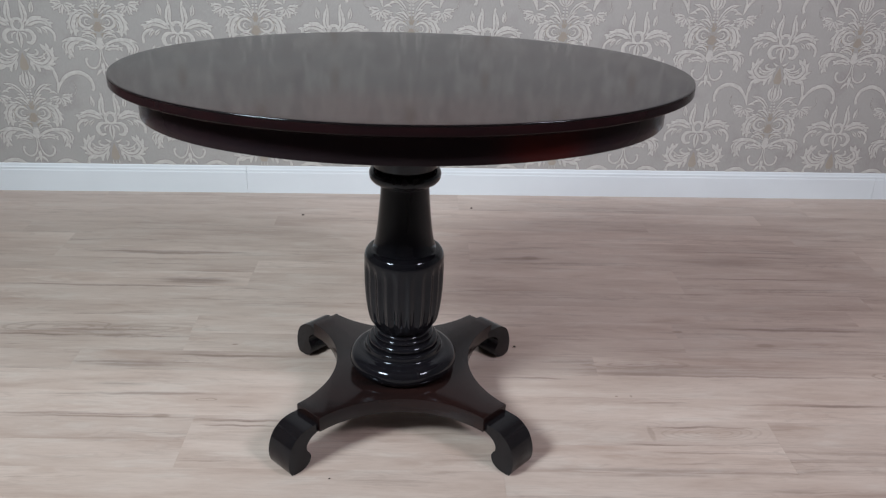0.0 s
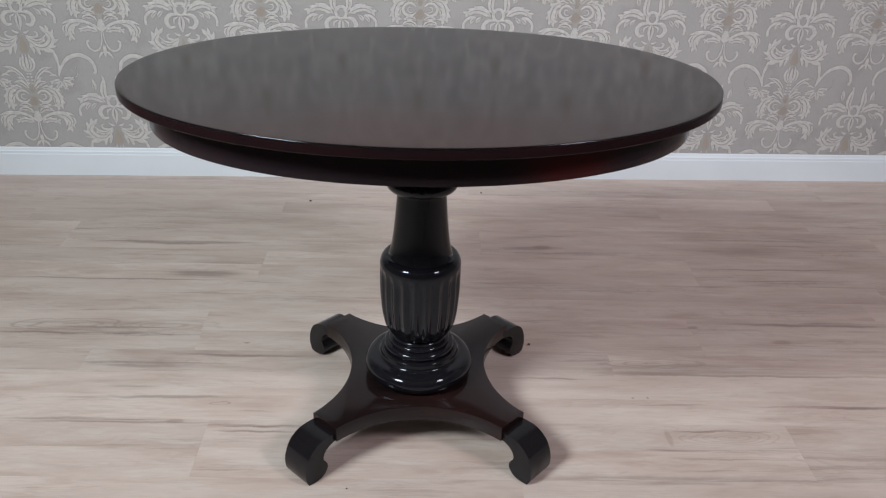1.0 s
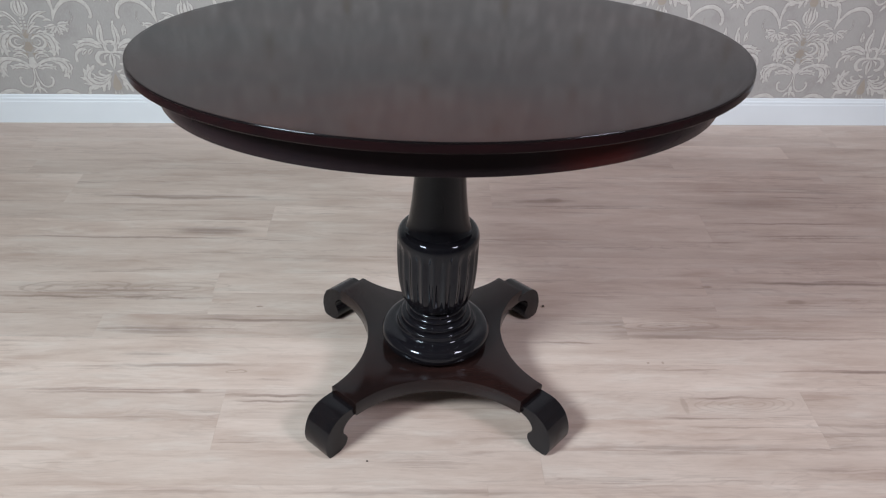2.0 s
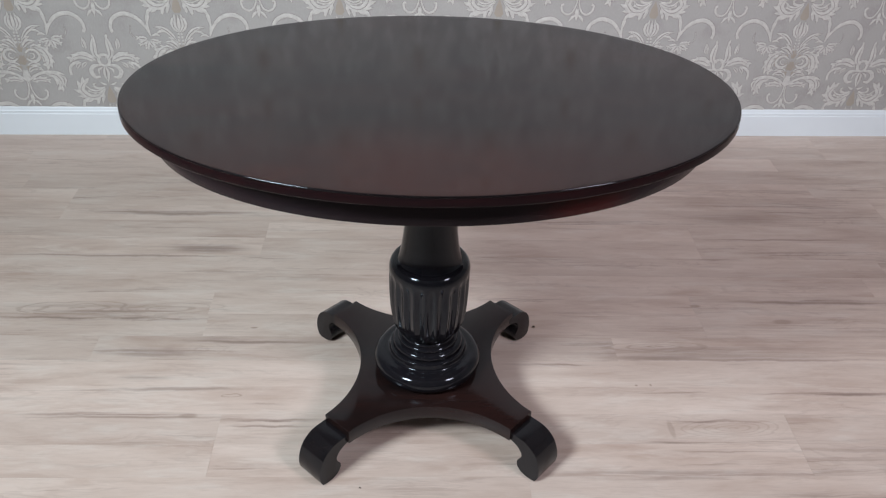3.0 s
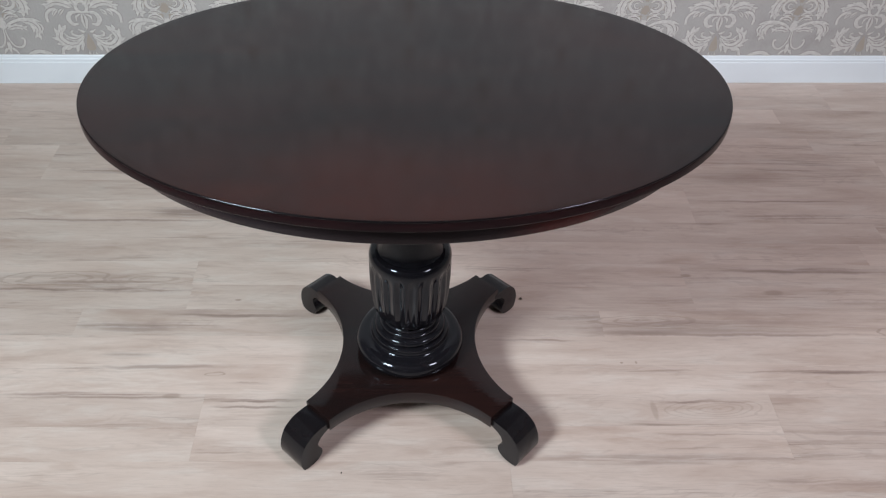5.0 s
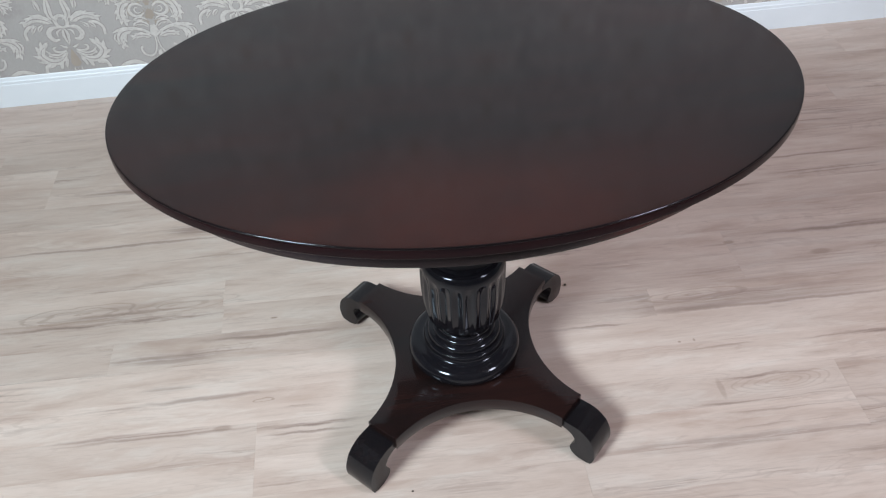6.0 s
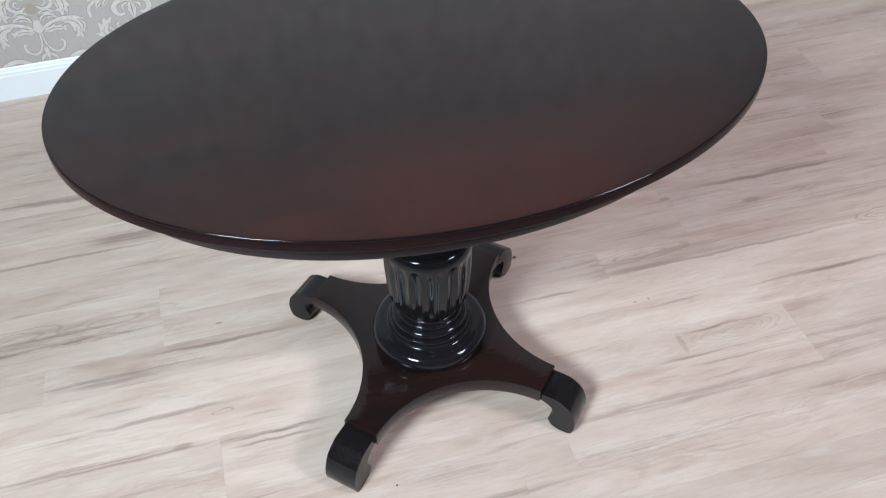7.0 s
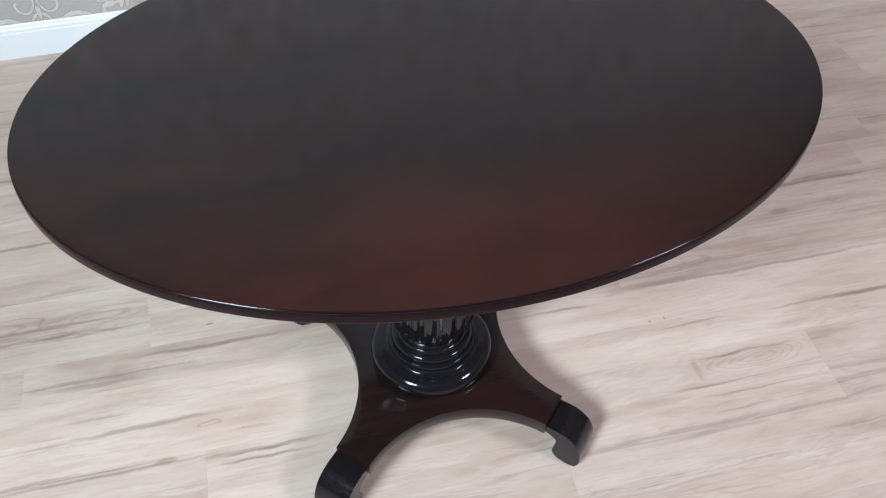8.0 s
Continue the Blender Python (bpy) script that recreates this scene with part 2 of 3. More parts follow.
def paper():
    m = Mat("taupe_textured_wallpaper", rough=0.55, spec=0.3)
    weave = m.noise(m.coords("Object", (260, 1, 60)), 2.0, 3.0)
    cloud = m.noise(m.coords("Object", (1, 1, 1)), 2.3, 3.0)
    blot = m.noise(m.coords("Object", (1, 1, 1)), 9.0, 4.0)
    c = m.ramp(cloud, (0.3, (0.354, 0.347, 0.338)), (0.7, (0.402, 0.394, 0.383)))
    c = m.mix(c, (0.292, 0.272, 0.268), m.span(blot, 0.50, 0.72, 0.0, 0.5))
    c = m.mix(c, (0.445, 0.436, 0.436), m.span(weave, 0.45, 0.75, 0.0, 0.6))
    m.colour(c)
    m.bump(weave, 0.25, 0.0008)
    return m.m


def relief():
    m = Mat("cream_embossed_ornament", rough=0.45, spec=0.4)
    mott = m.noise(m.coords("Object", (1, 1, 1)), 60.0, 4.0)
    stripe = m.noise(m.coords("Object", (300, 1, 40)), 2.0, 2.0)
    lace = m.noise(m.coords("Object", (1, 1, 1)), 165.0, 3.0, 0.6, 0.8)
    c = m.ramp(mott, (0.3, (0.496, 0.488, 0.470)), (0.65, (0.580, 0.572, 0.548)))
    c = m.mix(c, (0.330, 0.312, 0.305), m.span(lace, 0.54, 0.66, 0.0, 0.5))
    m.colour(m.mix(c, (0.42, 0.405, 0.395), m.span(stripe, 0.5, 0.75, 0.0, 0.4)))
    m.bump(mott, 0.2, 0.0006)
    return m.m


def plain(name, c, rough, var=0.06, spec=0.4):
    m = Mat(name, rough=rough, spec=spec)
    n = m.noise(m.coords("Object", (1, 1, 1)), 5.0, 4.0)
    m.colour(m.ramp(n, (0.3, tuple(k * (1 - var) for k in c)), (0.7, tuple(min(1, k * (1 + var)) for k in c))))
    m.bump(m.noise(m.coords("Object", (1, 1, 1)), 90.0, 2.0), 0.04, 0.0005)
    return m.m


M_PAPER, M_RELIEF = paper(), relief()
M_GOLD = plain("dull_gold_print", (0.350, 0.312, 0.268), 0.5, 0.12)
# colour of veins, printed outlines and the painted shade along the relief's edges
M_SHADE = plain("grey_brown_print_and_shade", (0.262, 0.243, 0.234), 0.6, 0.1)
M_BOARD = plain("white_satin_paint", (0.725, 0.785, 0.830), 0.35, 0.02)
M_WALL = plain("plain_wall_paint", (0.56, 0.55, 0.55), 0.8, 0.04)
M_CEIL = plain("white_ceiling_paint", (0.70, 0.705, 0.71), 0.85, 0.02)
M_CRUMB = plain("dark_crumb", (0.06, 0.045, 0.035), 0.8, 0.2)

# ---- mesh helpers ----


def part(name, bm, material, parent=None, label="", smooth=False):
    me = bpy.data.meshes.new(name)
    bmesh.ops.recalc_face_normals(bm, faces=bm.faces)
    if smooth:
        for f in bm.faces:
            f.smooth = len(f.verts) <= 4
    bm.to_mesh(me)
    bm.free()
    me.materials.append(material)
    if smooth:
        me.set_sharp_from_angle(angle=radians(40))
    ob = new(name, me)
    ob.parent = parent
    if label:
        tagged(ob, label)
    return ob


def box(bm, x0, x1, y0, y1, z0, z1):
    vs = [bm.verts.new((x, y, z)) for z in (z0, z1) for x, y in ((x0, y0), (x1, y0), (x1, y1), (x0, y1))]
    for q in ((3, 2, 1, 0), (4, 5, 6, 7), (0, 1, 5, 4), (1, 2, 6, 5), (2, 3, 7, 6), (3, 0, 4, 7)):
        bm.faces.new([vs[i] for i in q])


def lathe(profile, seg, shape=lambda r, z, a: (r, r)):
    """A turned solid from (radius, height) pairs, bottom to top; shape gives the half-axes."""
    bm = bmesh.new()
    rings = []
    for r, z in profile:
        ring = []
        for i in range(seg):
            a = 2 * math.pi * i / seg
            rx, ry = shape(r, z, a)
            ring.append(bm.verts.new((rx * math.cos(a), ry * math.sin(a), z)))
        rings.append(ring)
    for lo, hi in zip(rings, rings[1:]):
        for i in range(seg):
            bm.faces.new((lo[i], lo[(i + 1) % seg], hi[(i + 1) % seg], hi[i]))
    bm.faces.new(rings[0][::-1])
    bm.faces.new(rings[-1])
    return bm


def arc(cx, cz, r, a0, a1, n=7):
    return [(cx + r * math.cos(radians(a0 + (a1 - a0) * i / (n - 1))), cz + r * math.sin(radians(a0 + (a1 - a0) * i / (n - 1)))) for i in range(n)]


def spline(points, n=6):
    """Catmull-Rom through 2D points."""
    p = [Vector(q) for q in points]
    p = [2 * p[0] - p[1]] + p + [2 * p[-1] - p[-2]]
    out = []
    for a, b, c, d in zip(p, p[1:], p[2:], p[3:]):
        for i in range(n):
            t = i / n
            out.append(0.5 * (2 * b + (c - a) * t + (2 * a - 5 * b + 4 * c - d) * t * t + (3 * b - a - 3 * c + d) * t ** 3))
    return out + [p[-2]]


# ---- structure: walls, ceiling, baseboard ----
def slab(name, boxes, material, label, category):
    bm = bmesh.new()
    for b in boxes:
        box(bm, *b)
    return tagged(part(name, bm, material), label, category, kind="structure")


T = 0.2
wall_n = slab("wall_north", [(WALL_W - T, WALL_E + T, WALL_N, WALL_N + T, -0.1, CEIL)], M_PAPER,
              "taupe wallpapered wall with cream embossed damask ornament", "wall")
slab("wall_south", [(WALL_W - T, WALL_E + T, WALL_S - T, WALL_S, -0.1, CEIL)], M_WALL, "plain painted wall closing the room", "wall")
slab("wall_west", [(WALL_W - T, WALL_W, WALL_S, WALL_N, -0.1, CEIL)], M_WALL, "plain painted wall closing the room", "wall")
slab("wall_east", [(WALL_E, WALL_E + T, WALL_S, WALL_N, -0.1, CEIL)], M_WALL, "plain painted wall closing the room", "wall")
slab("ceiling", [(WALL_W - T, WALL_E + T, WALL_S - T, WALL_N + T, CEIL, CEIL + 0.15)], M_CEIL, "plain white painted ceiling", "ceiling")


def baseboard(x0, x1):
    """A skirting board with a stepped, rounded top edge."""
    prof = [(0.0, 0.0), (0.0, 0.078), (0.0006, 0.080), (0.002, 0.081)] + arc(0.0062, 0.0885, 0.0045, 200, 110, 5) + \
        [(0.0058, 0.0975), (0.0066, 0.1015), (0.0085, 0.104), (0.0105, 0.104), (0.0105, 0.0)]
    bm = bmesh.new()
    ends = [[bm.verts.new((x, WALL_N - 0.0100 + d, z)) for d, z in prof] for x in (x0, x1)]
    n = len(prof)
    for i in range(n):
        bm.faces.new((ends[0][i], ends[1][i], ends[1][(i + 1) % n], ends[0][(i + 1) % n]))
    bm.faces.new(ends[0])
    bm.faces.new(ends[1][::-1])
    ob = part("baseboard", bm, M_BOARD)
    return tagged(ob, "white painted skirting board along the papered wall", "baseboard", "skirting boards", "structure")


for x0, x1 in ((WALL_W + 0.002, -2.972), (-2.971, -0.5725), (-0.5715, 1.8280), (1.829, WALL_E - 0.002)):
    baseboard(x0, x1)

# ---- the pedestal table ----
table = tagged(new("pedestal_table"), "dark mahogany oval pedestal table with fluted column and scroll feet", "table")
A, B = 0.5517, 0.3866


def oval(r, z, a):
    """The top's oval, drawn in by r."""
    return A - r, B - r


TOP_PROFILE = [(0.10, 0.7385), (0.036, 0.7385), (0.030, 0.7395), (0.022, 0.7425), (0.013, 0.7465), (0.006, 0.7500),
               (0.0030, 0.7512), (0.0004, 0.7520), (-0.0004, 0.7530), (-0.0004, 0.7540), (-0.0002, 0.7662), (0.0001, 0.7670)]
bm = lathe(TOP_PROFILE, 192, oval)
part("edge_moulding", bm, M_RIM, table, "dark red-brown moulded edge of the top", smooth=True)
bm = lathe([(0.0060, 0.7672)] + [(0.0022 - 0.0020 * math.cos(radians(a)), 0.7685 + 0.0020 * math.sin(radians(a))) for a in range(-36, 91, 9)] + [(0.0060, 0.7700)], 192, oval)
part("edge_bead", bm, M_BEAD, table, "dark glossy rounded lip of the top", smooth=True)
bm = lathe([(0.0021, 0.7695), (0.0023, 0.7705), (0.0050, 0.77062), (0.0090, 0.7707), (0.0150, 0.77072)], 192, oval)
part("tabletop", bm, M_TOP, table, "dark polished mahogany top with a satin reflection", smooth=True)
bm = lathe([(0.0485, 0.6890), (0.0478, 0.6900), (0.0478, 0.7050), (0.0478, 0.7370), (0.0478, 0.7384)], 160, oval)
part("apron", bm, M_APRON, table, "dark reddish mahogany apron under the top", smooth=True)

bm = lathe([(0.064, 0.575), (0.066, 0.578), (0.066, 0.6895), (0.060, 0.6905)], 64)
part("top_block", bm, M_TURNED, table, smooth=True)
bm = lathe([(0.050, 0.535)] + arc(0.052, 0.5385, 0.003, -60, 40, 4) + [(0.056, 0.5425)] + arc(0.056, 0.559, 0.0175, -80, 80, 11) + [(0.060, 0.5765), (0.060, 0.578)], 72)
part("collar", bm, M_TURNED, table, smooth=True)
neck = [(0.0700, 0.3930), (0.0680, 0.3962), (0.0658, 0.4005), (0.0632, 0.4075), (0.0607, 0.4185), (0.0583, 0.4340), (0.0558, 0.4550), (0.0535, 0.4800), (0.0515, 0.5050), (0.0502, 0.5250), (0.0496, 0.5355)]
part("neck", lathe(neck, 72), M_TURNED, table, "black polished tapering column neck", smooth=True)

FLUTES = 22


def fluted(r, z, a):
    """Hollow flutes with round upper ends on the lower part of the urn."""
    top, low = 0.3730, 0.2075
    if z > top or z < low:
        return r, r
    u = (a * FLUTES / (2 * math.pi)) % 1.0 - 0.5
    edge = top - 0.006 * (2 * u) ** 2
    ramp = min(1.0, max(0.0, (edge - z) / 0.024)) * min(1.0, (z - low) / 0.012)
    dip = 0.0046 * ramp * (0.5 + 0.5 * math.cos(2 * math.pi * u)) ** 0.75
    return r - dip, r - dip


urn = [(0.040, 0.2045), (0.048, 0.2055), (0.0535, 0.2075)]
urn += [(q.x, q.y) for q in spline([(0.0535, 0.2075), (0.0625, 0.2140), (0.0695, 0.2225), (0.0762, 0.2380), (0.0802, 0.2590), (0.0828, 0.2850), (0.0842, 0.3100), (0.0845, 0.3300)], 5)[1:]]
urn += [(0.0846, 0.345)] + [(0.0846, 0.3540 + 0.0018 * i) for i in range(12)]
urn += [(0.0690 + 0.0156 * math.cos(radians(a)), 0.3742 + 0.0220 * math.sin(radians(a))) for a in range(0, 88, 6)] + [(0.062, 0.3963)]
part("fluted_urn", lathe(urn, FLUTES * 12, fluted), M_TURNED, table, "black polished urn with hollow vertical flutes", smooth=True)

base = [(0.098, 0.1098), (0.1035, 0.1105)] + arc(0.0960, 0.1322, 0.0215, -74, 92, 20) + [(0.0915, 0.1539), (0.0880, 0.1547), (0.0855, 0.1564), (0.0840, 0.1590), (0.0832, 0.1625), (0.0827, 0.1660), (0.0822, 0.1698), (0.0810, 0.1709), (0.0770, 0.1712), (0.0500, 0.1713)]
turning = part("base_turning", lathe(base, 96), M_TURNED, table, "black polished turned foot ring", smooth=True)
for inner, cr, cz, radius_, a0, a1, low_z, high_z in ((0.045, 0.0680, 0.1792, 0.0082, -72, 75, 0.1708, 0.1874), (0.040, 0.0605, 0.1923, 0.0050, -60, 72, 0.1868, 0.1975), (0.038, 0.0545, 0.2013, 0.0042, -60, 75, 0.1970, 0.2062)):
    part("bead_ring", lathe([(inner, low_z)] + arc(cr, cz, radius_, a0, a1, 9) + [(inner, high_z)], 96), M_TURNED, turning, smooth=True)

# cross-shaped plate: four arms, hollowed sides
END, HALF, WAIST, Z0, Z1 = 0.2700, 0.0358, 0.1478, 0.0760, 0.1100
BASE_AT = pose(-0.001, 0.0045, 0, 0, 0, -0.6)
c45 = math.sqrt(0.5)
p_a = Vector(((END + HALF) * c45, (END - HALF) * c45))
sag, chord = p_a.x - WAIST, p_a.y
radius = (chord ** 2 + sag ** 2) / (2 * sag)
half_angle = math.asin(chord / radius)
outline = []
for k in range(4):
    turn = Matrix.Rotation(k * math.pi / 2, 2)
    for i in range(25):
        a = -half_angle + 2 * half_angle * i / 24
        outline.append(turn @ Vector((WAIST + radius - radius * math.cos(a), radius * math.sin(a))))
bm = bmesh.new()
face = bm.faces.new([bm.verts.new((p.x, p.y, Z0)) for p in outline])
up = bmesh.ops.extrude_face_region(bm, geom=[face])
bmesh.ops.translate(bm, vec=(0, 0, Z1 - Z0), verts=[g for g in up["geom"] if isinstance(g, bmesh.types.BMVert)])
rim = [e for e in bm.edges if abs(e.verts[0].co.z - e.verts[1].co.z) < 1e-6]
bmesh.ops.bevel(bm, geom=rim, offset=0.0012, segments=2, affect="EDGES", profile=0.5)
plate = part("base_plate", bm, M_BASE, table, "four-armed mahogany plate with hollowed sides", smooth=True)
plate.matrix_basis = BASE_AT


def scroll_foot():
    """One scrolled foot, its side profile drawn along the arm (s, z)."""
    outer = spline([(0.258, 0.0940), (0.290, 0.0940), (0.307, 0.0912), (0.320, 0.0842), (0.331, 0.0748), (0.3390, 0.0610), (0.3442, 0.0450), (0.3460, 0.0280), (0.3435, 0.0120), (0.3385, 0.0018), (0.3365, 0.0)], 5)
    under = spline([(0.3365, 0.0), (0.3180, 0.0), (0.3050, 0.0035), (0.2965, 0.0095), (0.2910, 0.0190), (0.2905, 0.0290), (0.2945, 0.0370)], 5)[1:]
    inner = spline([(0.2945, 0.0370), (0.2990, 0.0440), (0.2995, 0.0520), (0.2945, 0.0620), (0.2830, 0.0710), (0.2580, 0.0800)], 5)[1:]
    prof = outer + under + inner
    bm = bmesh.new()
    w = 0.0335
    sides = [[bm.verts.new((q.x, y, q.y)) for q in prof] for y in (-w, w)]
    n = len(prof)
    for i in range(n):
        bm.faces.new((sides[0][i], sides[0][(i + 1) % n], sides[1][(i + 1) % n], sides[1][i]))
    caps = [bm.faces.new(sides[0][::-1]), bm.faces.new(sides[1])]
    edges = list({e for f in caps for e in f.edges})
    bmesh.ops.bevel(bm, geom=edges, offset=0.0036, segments=4, affect="EDGES", profile=0.5)
    return bm


foot = part("scroll_foot", scroll_foot(), M_FOOT, table, "black-brown scrolled foot curling inward", smooth=True)
for turn in (44.3, 134.4, 224.3, 315.7):
    ob = foot if turn == 44.3 else foot.copy()
    if ob is not foot:
        scene.collection.objects.link(ob)
    ob.matrix_basis = BASE_AT @ pose(0, 0, 0, 0, 0, turn)

# ---- crumbs on the floor ----
def crumb(x, y, size, turn):
    bm = bmesh.new()
    bmesh.ops.create_icosphere(bm, subdivisions=1, radius=size)
    for v in bm.verts:
        v.co *= 1 + 0.35 * noise.noise(v.co * 400 + Vector((x, y, 0)) * 9)
        v.co.z *= 0.5
    low = min(v.co.z for v in bm.verts)
    for v in bm.verts:
        v.co.z -= low
    ob = tagged(part("crumb", bm, M_CRUMB), "tiny dark crumb lying on the laminate floor", "crumb", "crumbs on the floor")
    ob.matrix_world = pose(x, y, 0.0005, 0, 0, turn)


for x, y, size, turn in ((-0.345, 1.124, 0.005, 20), (0.255, 1.205, 0.004, 70), (-0.148, -0.262, 0.002, 10), (0.29, 0.243, 0.004, 40)):
    crumb(x, y, size, turn)

# ---- wallpaper ornament: raised strokes and leaves, two motifs in turn ----
PITCH_X, PITCH_Z = 0.2676, 0.3220


class Motif:
    """Collects tapered, domed strokes (centimetres), mirrored left to right."""

    def __init__(self):
        self.bm, self.under, self.veins = bmesh.new(), bmesh.new(), bmesh.new()

    def stroke(self, pts, widths, mirror=True, lift=0.0016, teeth=0, n=4, foot=0.0003):
        """A tapered stroke; the thin dark line round it paints print and relief shade."""
        if foot == 0.0003:
            self.ribbon(self.under, pts, [w * 1.05 + 0.30 for w in widths], mirror, 0.00025, teeth, n, 0.0001)
        self.ribbon(self.bm, pts, [w * 1.05 for w in widths], mirror, lift, teeth, n, foot)
        return self

    def ribbon(self, bm, pts, widths, mirror, lift, teeth, n, foot):
        line = spline([(x / 100, z / 100) for x, z in pts], n)
        k = len(line) - 1
        for side in ((1, -1) if mirror else (1,)):
            rows = []
            for i, q in enumerate(line):
                d = (line[min(i + 1, k)] - line[max(i - 1, 0)]).normalized()
                u = i / k * (len(widths) - 1)
                j = min(int(u), len(widths) - 2)
                w = (widths[j] + (widths[j + 1] - widths[j]) * (u - j)) / 200
                bite = 1.0 if not teeth else 0.62 + 0.50 * abs(math.sin(math.pi * teeth * i / k))
                nrm = Vector((-d.y, d.x))
                a, b = q + nrm * w * bite, q - nrm * w * bite
                rows.append([bm.verts.new((side * p.x, -y, p.y)) for p, y in ((a, foot), (q, lift), (b, foot))])
            for r0, r1 in zip(rows, rows[1:]):
                for m in range(2):
                    bm.faces.new((r0[m], r0[m + 1], r1[m + 1], r1[m]))

    def leaf(self, pts, width, teeth=0, mirror=True):
        self.stroke(pts, (0.25, width * 1.0, width * 1.25, width * 0.85, 0.10), mirror, 0.0018, teeth, 4 if not teeth else 5)
        if width >= 0.95:
            k = width / 1.5
            self.ribbon(self.veins, pts, (0.05, 0.32 * k, 0.40 * k, 0.16 * k, 0.0), mirror, 0.0021, 0, 4, 0.0016)
        return self

    def frond(self, pts, width, n, reach, sides=(1,), lean=38, start=0.12):
        """A leaf blade with pointed lobes along one or both edges."""
        self.stroke(pts, (0.5, width * 1.0, width * 1.25, width * 1.1, 0.15), lift=0.0018)
        self.ribbon(self.veins, pts, (0.05, 0.22, 0.26, 0.16, 0.0), True, 0.0021, 0, 4, 0.0017)
        line = spline(pts, 8)
        k = len(line) - 1
        for i in range(n):
            u = start + (0.92 - start) * i / max(1, n - 1)
            j = min(int(u * k), k - 1)
            d = (line[j + 1] - line[j]).normalized()
            grow = reach * (0.60 + 0.60 * math.sin(math.pi * min(1.0, 0.25 + 0.62 * u)))
            for side in sides:
                a = math.atan2(d.y, d.x) - side * radians(lean)
                e = Vector((math.cos(a), math.sin(a)))
                q, r = line[j] + e * grow * 0.6, line[j] + e * grow * 1.12 + d * grow * 0.15
                self.stroke([tuple(line[j]), tuple(q), tuple(r)], (reach * 0.50, reach * 0.62, 0.10), n=3, lift=0.0017)
        return self

    def mesh(self, name, material, cut=None):
        """One mesh: ornament, outline with painted edge shade, and veins, in two materials."""
        me = bpy.data.meshes.new(name)
        verts, faces, slots = [], [], []
        for bm, slot in ((self.bm, 0), (self.under, 1), (self.veins, 1)):
            first = len(verts)
            bm.verts.index_update()
            verts += [tuple(v.co) for v in bm.verts]
            for f in bm.faces:
                if cut is not None and min(v.co.z for v in f.verts) < cut:
                    continue
                f.normal_update()
                ids = [first + v.index for v in f.verts]
                faces.append(ids if f.normal.y < 0 else ids[::-1])
                slots.append(slot)
            bm.free()
        me.from_pydata(verts, [], faces)
        me.materials.append(material)
        me.materials.append(M_SHADE)
        for poly, slot in zip(me.polygons, slots):
            poly.material_index, poly.use_smooth = slot, True
        me.update()
        return me


def lily():
    """The narrow flower: two upright petals, an eye, leafy arms and a pair of large lobed leaves below."""
    m = Motif()
    m.frond([(1.7, 0.6), (2.7, 2.6), (2.6, 5.2), (1.9, 9.0)], 1.7, 4, 1.3, (1,), 28)
    m.stroke([(0.6, 0.9), (1.9, 1.9), (2.4, 3.5)], (0.3, 0.5, 0.2))
    ring = [(1.75 * math.sin(a), 2.0 * math.cos(a) + 0.2) for a in [math.pi * i / 6 for i in range(7)]]
    m.stroke(ring, (1.0, 1.1, 1.0, 0.7))
    m.leaf([(5.3, 4.2), (5.7, 5.6), (6.0, 8.0)], 1.0)
    m.stroke([(4.9, 4.4), (5.0, 6.4), (5.9, 8.2)], (0.2, 0.45, 0.2))
    m.frond([(2.6, -0.2), (5.2, 1.3), (8.2, 1.7), (11.2, 0.4)], 1.7, 5, 1.7, (-1, 1), 34)
    m.leaf([(3.4, 0.9), (5.4, 2.5), (7.6, 3.1)], 0.9)
    m.stroke([(8.2, -0.4), (10.2, -1.0), (11.8, -2.8), (11.8, -5.2)], (0.6, 1.0, 0.9, 0.9))
    m.leaf([(5.6, -0.4), (7.0, -1.6), (7.6, -2.8)], 1.1)
    m.leaf([(7.6, -0.6), (9.0, -1.8), (9.6, -3.2)], 1.0)
    m.stroke([(1.2, -1.6), (3.8, -1.9), (5.0, -3.9), (3.9, -5.9), (2.2, -5.7)], (0.6, 1.3, 1.5, 1.2, 0.6))
    m.stroke([(0.9, -2.4), (2.3, -3.2), (2.5, -4.6)], (0.3, 0.8, 0.3))
    m.leaf([(0, -2.0), (0, -4.5), (0, -8.0)], 1.8, 0, False)
    m.frond([(1.4, -10.2), (4.2, -13.0), (7.4, -13.2), (9.6, -10.8), (8.6, -8.4), (6.9, -7.9)], 1.9, 8, 2.1, (1,), 50, 0.10)
    m.frond([(1.5, -9.9), (4.2, -11.3), (6.6, -10.9), (7.2, -9.5)], 1.1, 4, 1.0, (1,), 40)
    m.stroke([(1.4, -9.4), (3.2, -10.1), (4.9, -9.7), (5.2, -8.6), (4.4, -8.2)], (0.3, 0.75, 0.85, 0.7, 0.4))
    m.leaf([(0.7, -8.6), (1.6, -8.5), (2.9, -7.6)], 0.7)
    for x, z in ((4.9, -16.2), (3.2, -15.6)):
        m.leaf([(x * 0.90, z + 2.2), (x * 0.97, z + 1.0), (x, z)], 0.8)
    return m.mesh("lily_ornament", M_RELIEF)


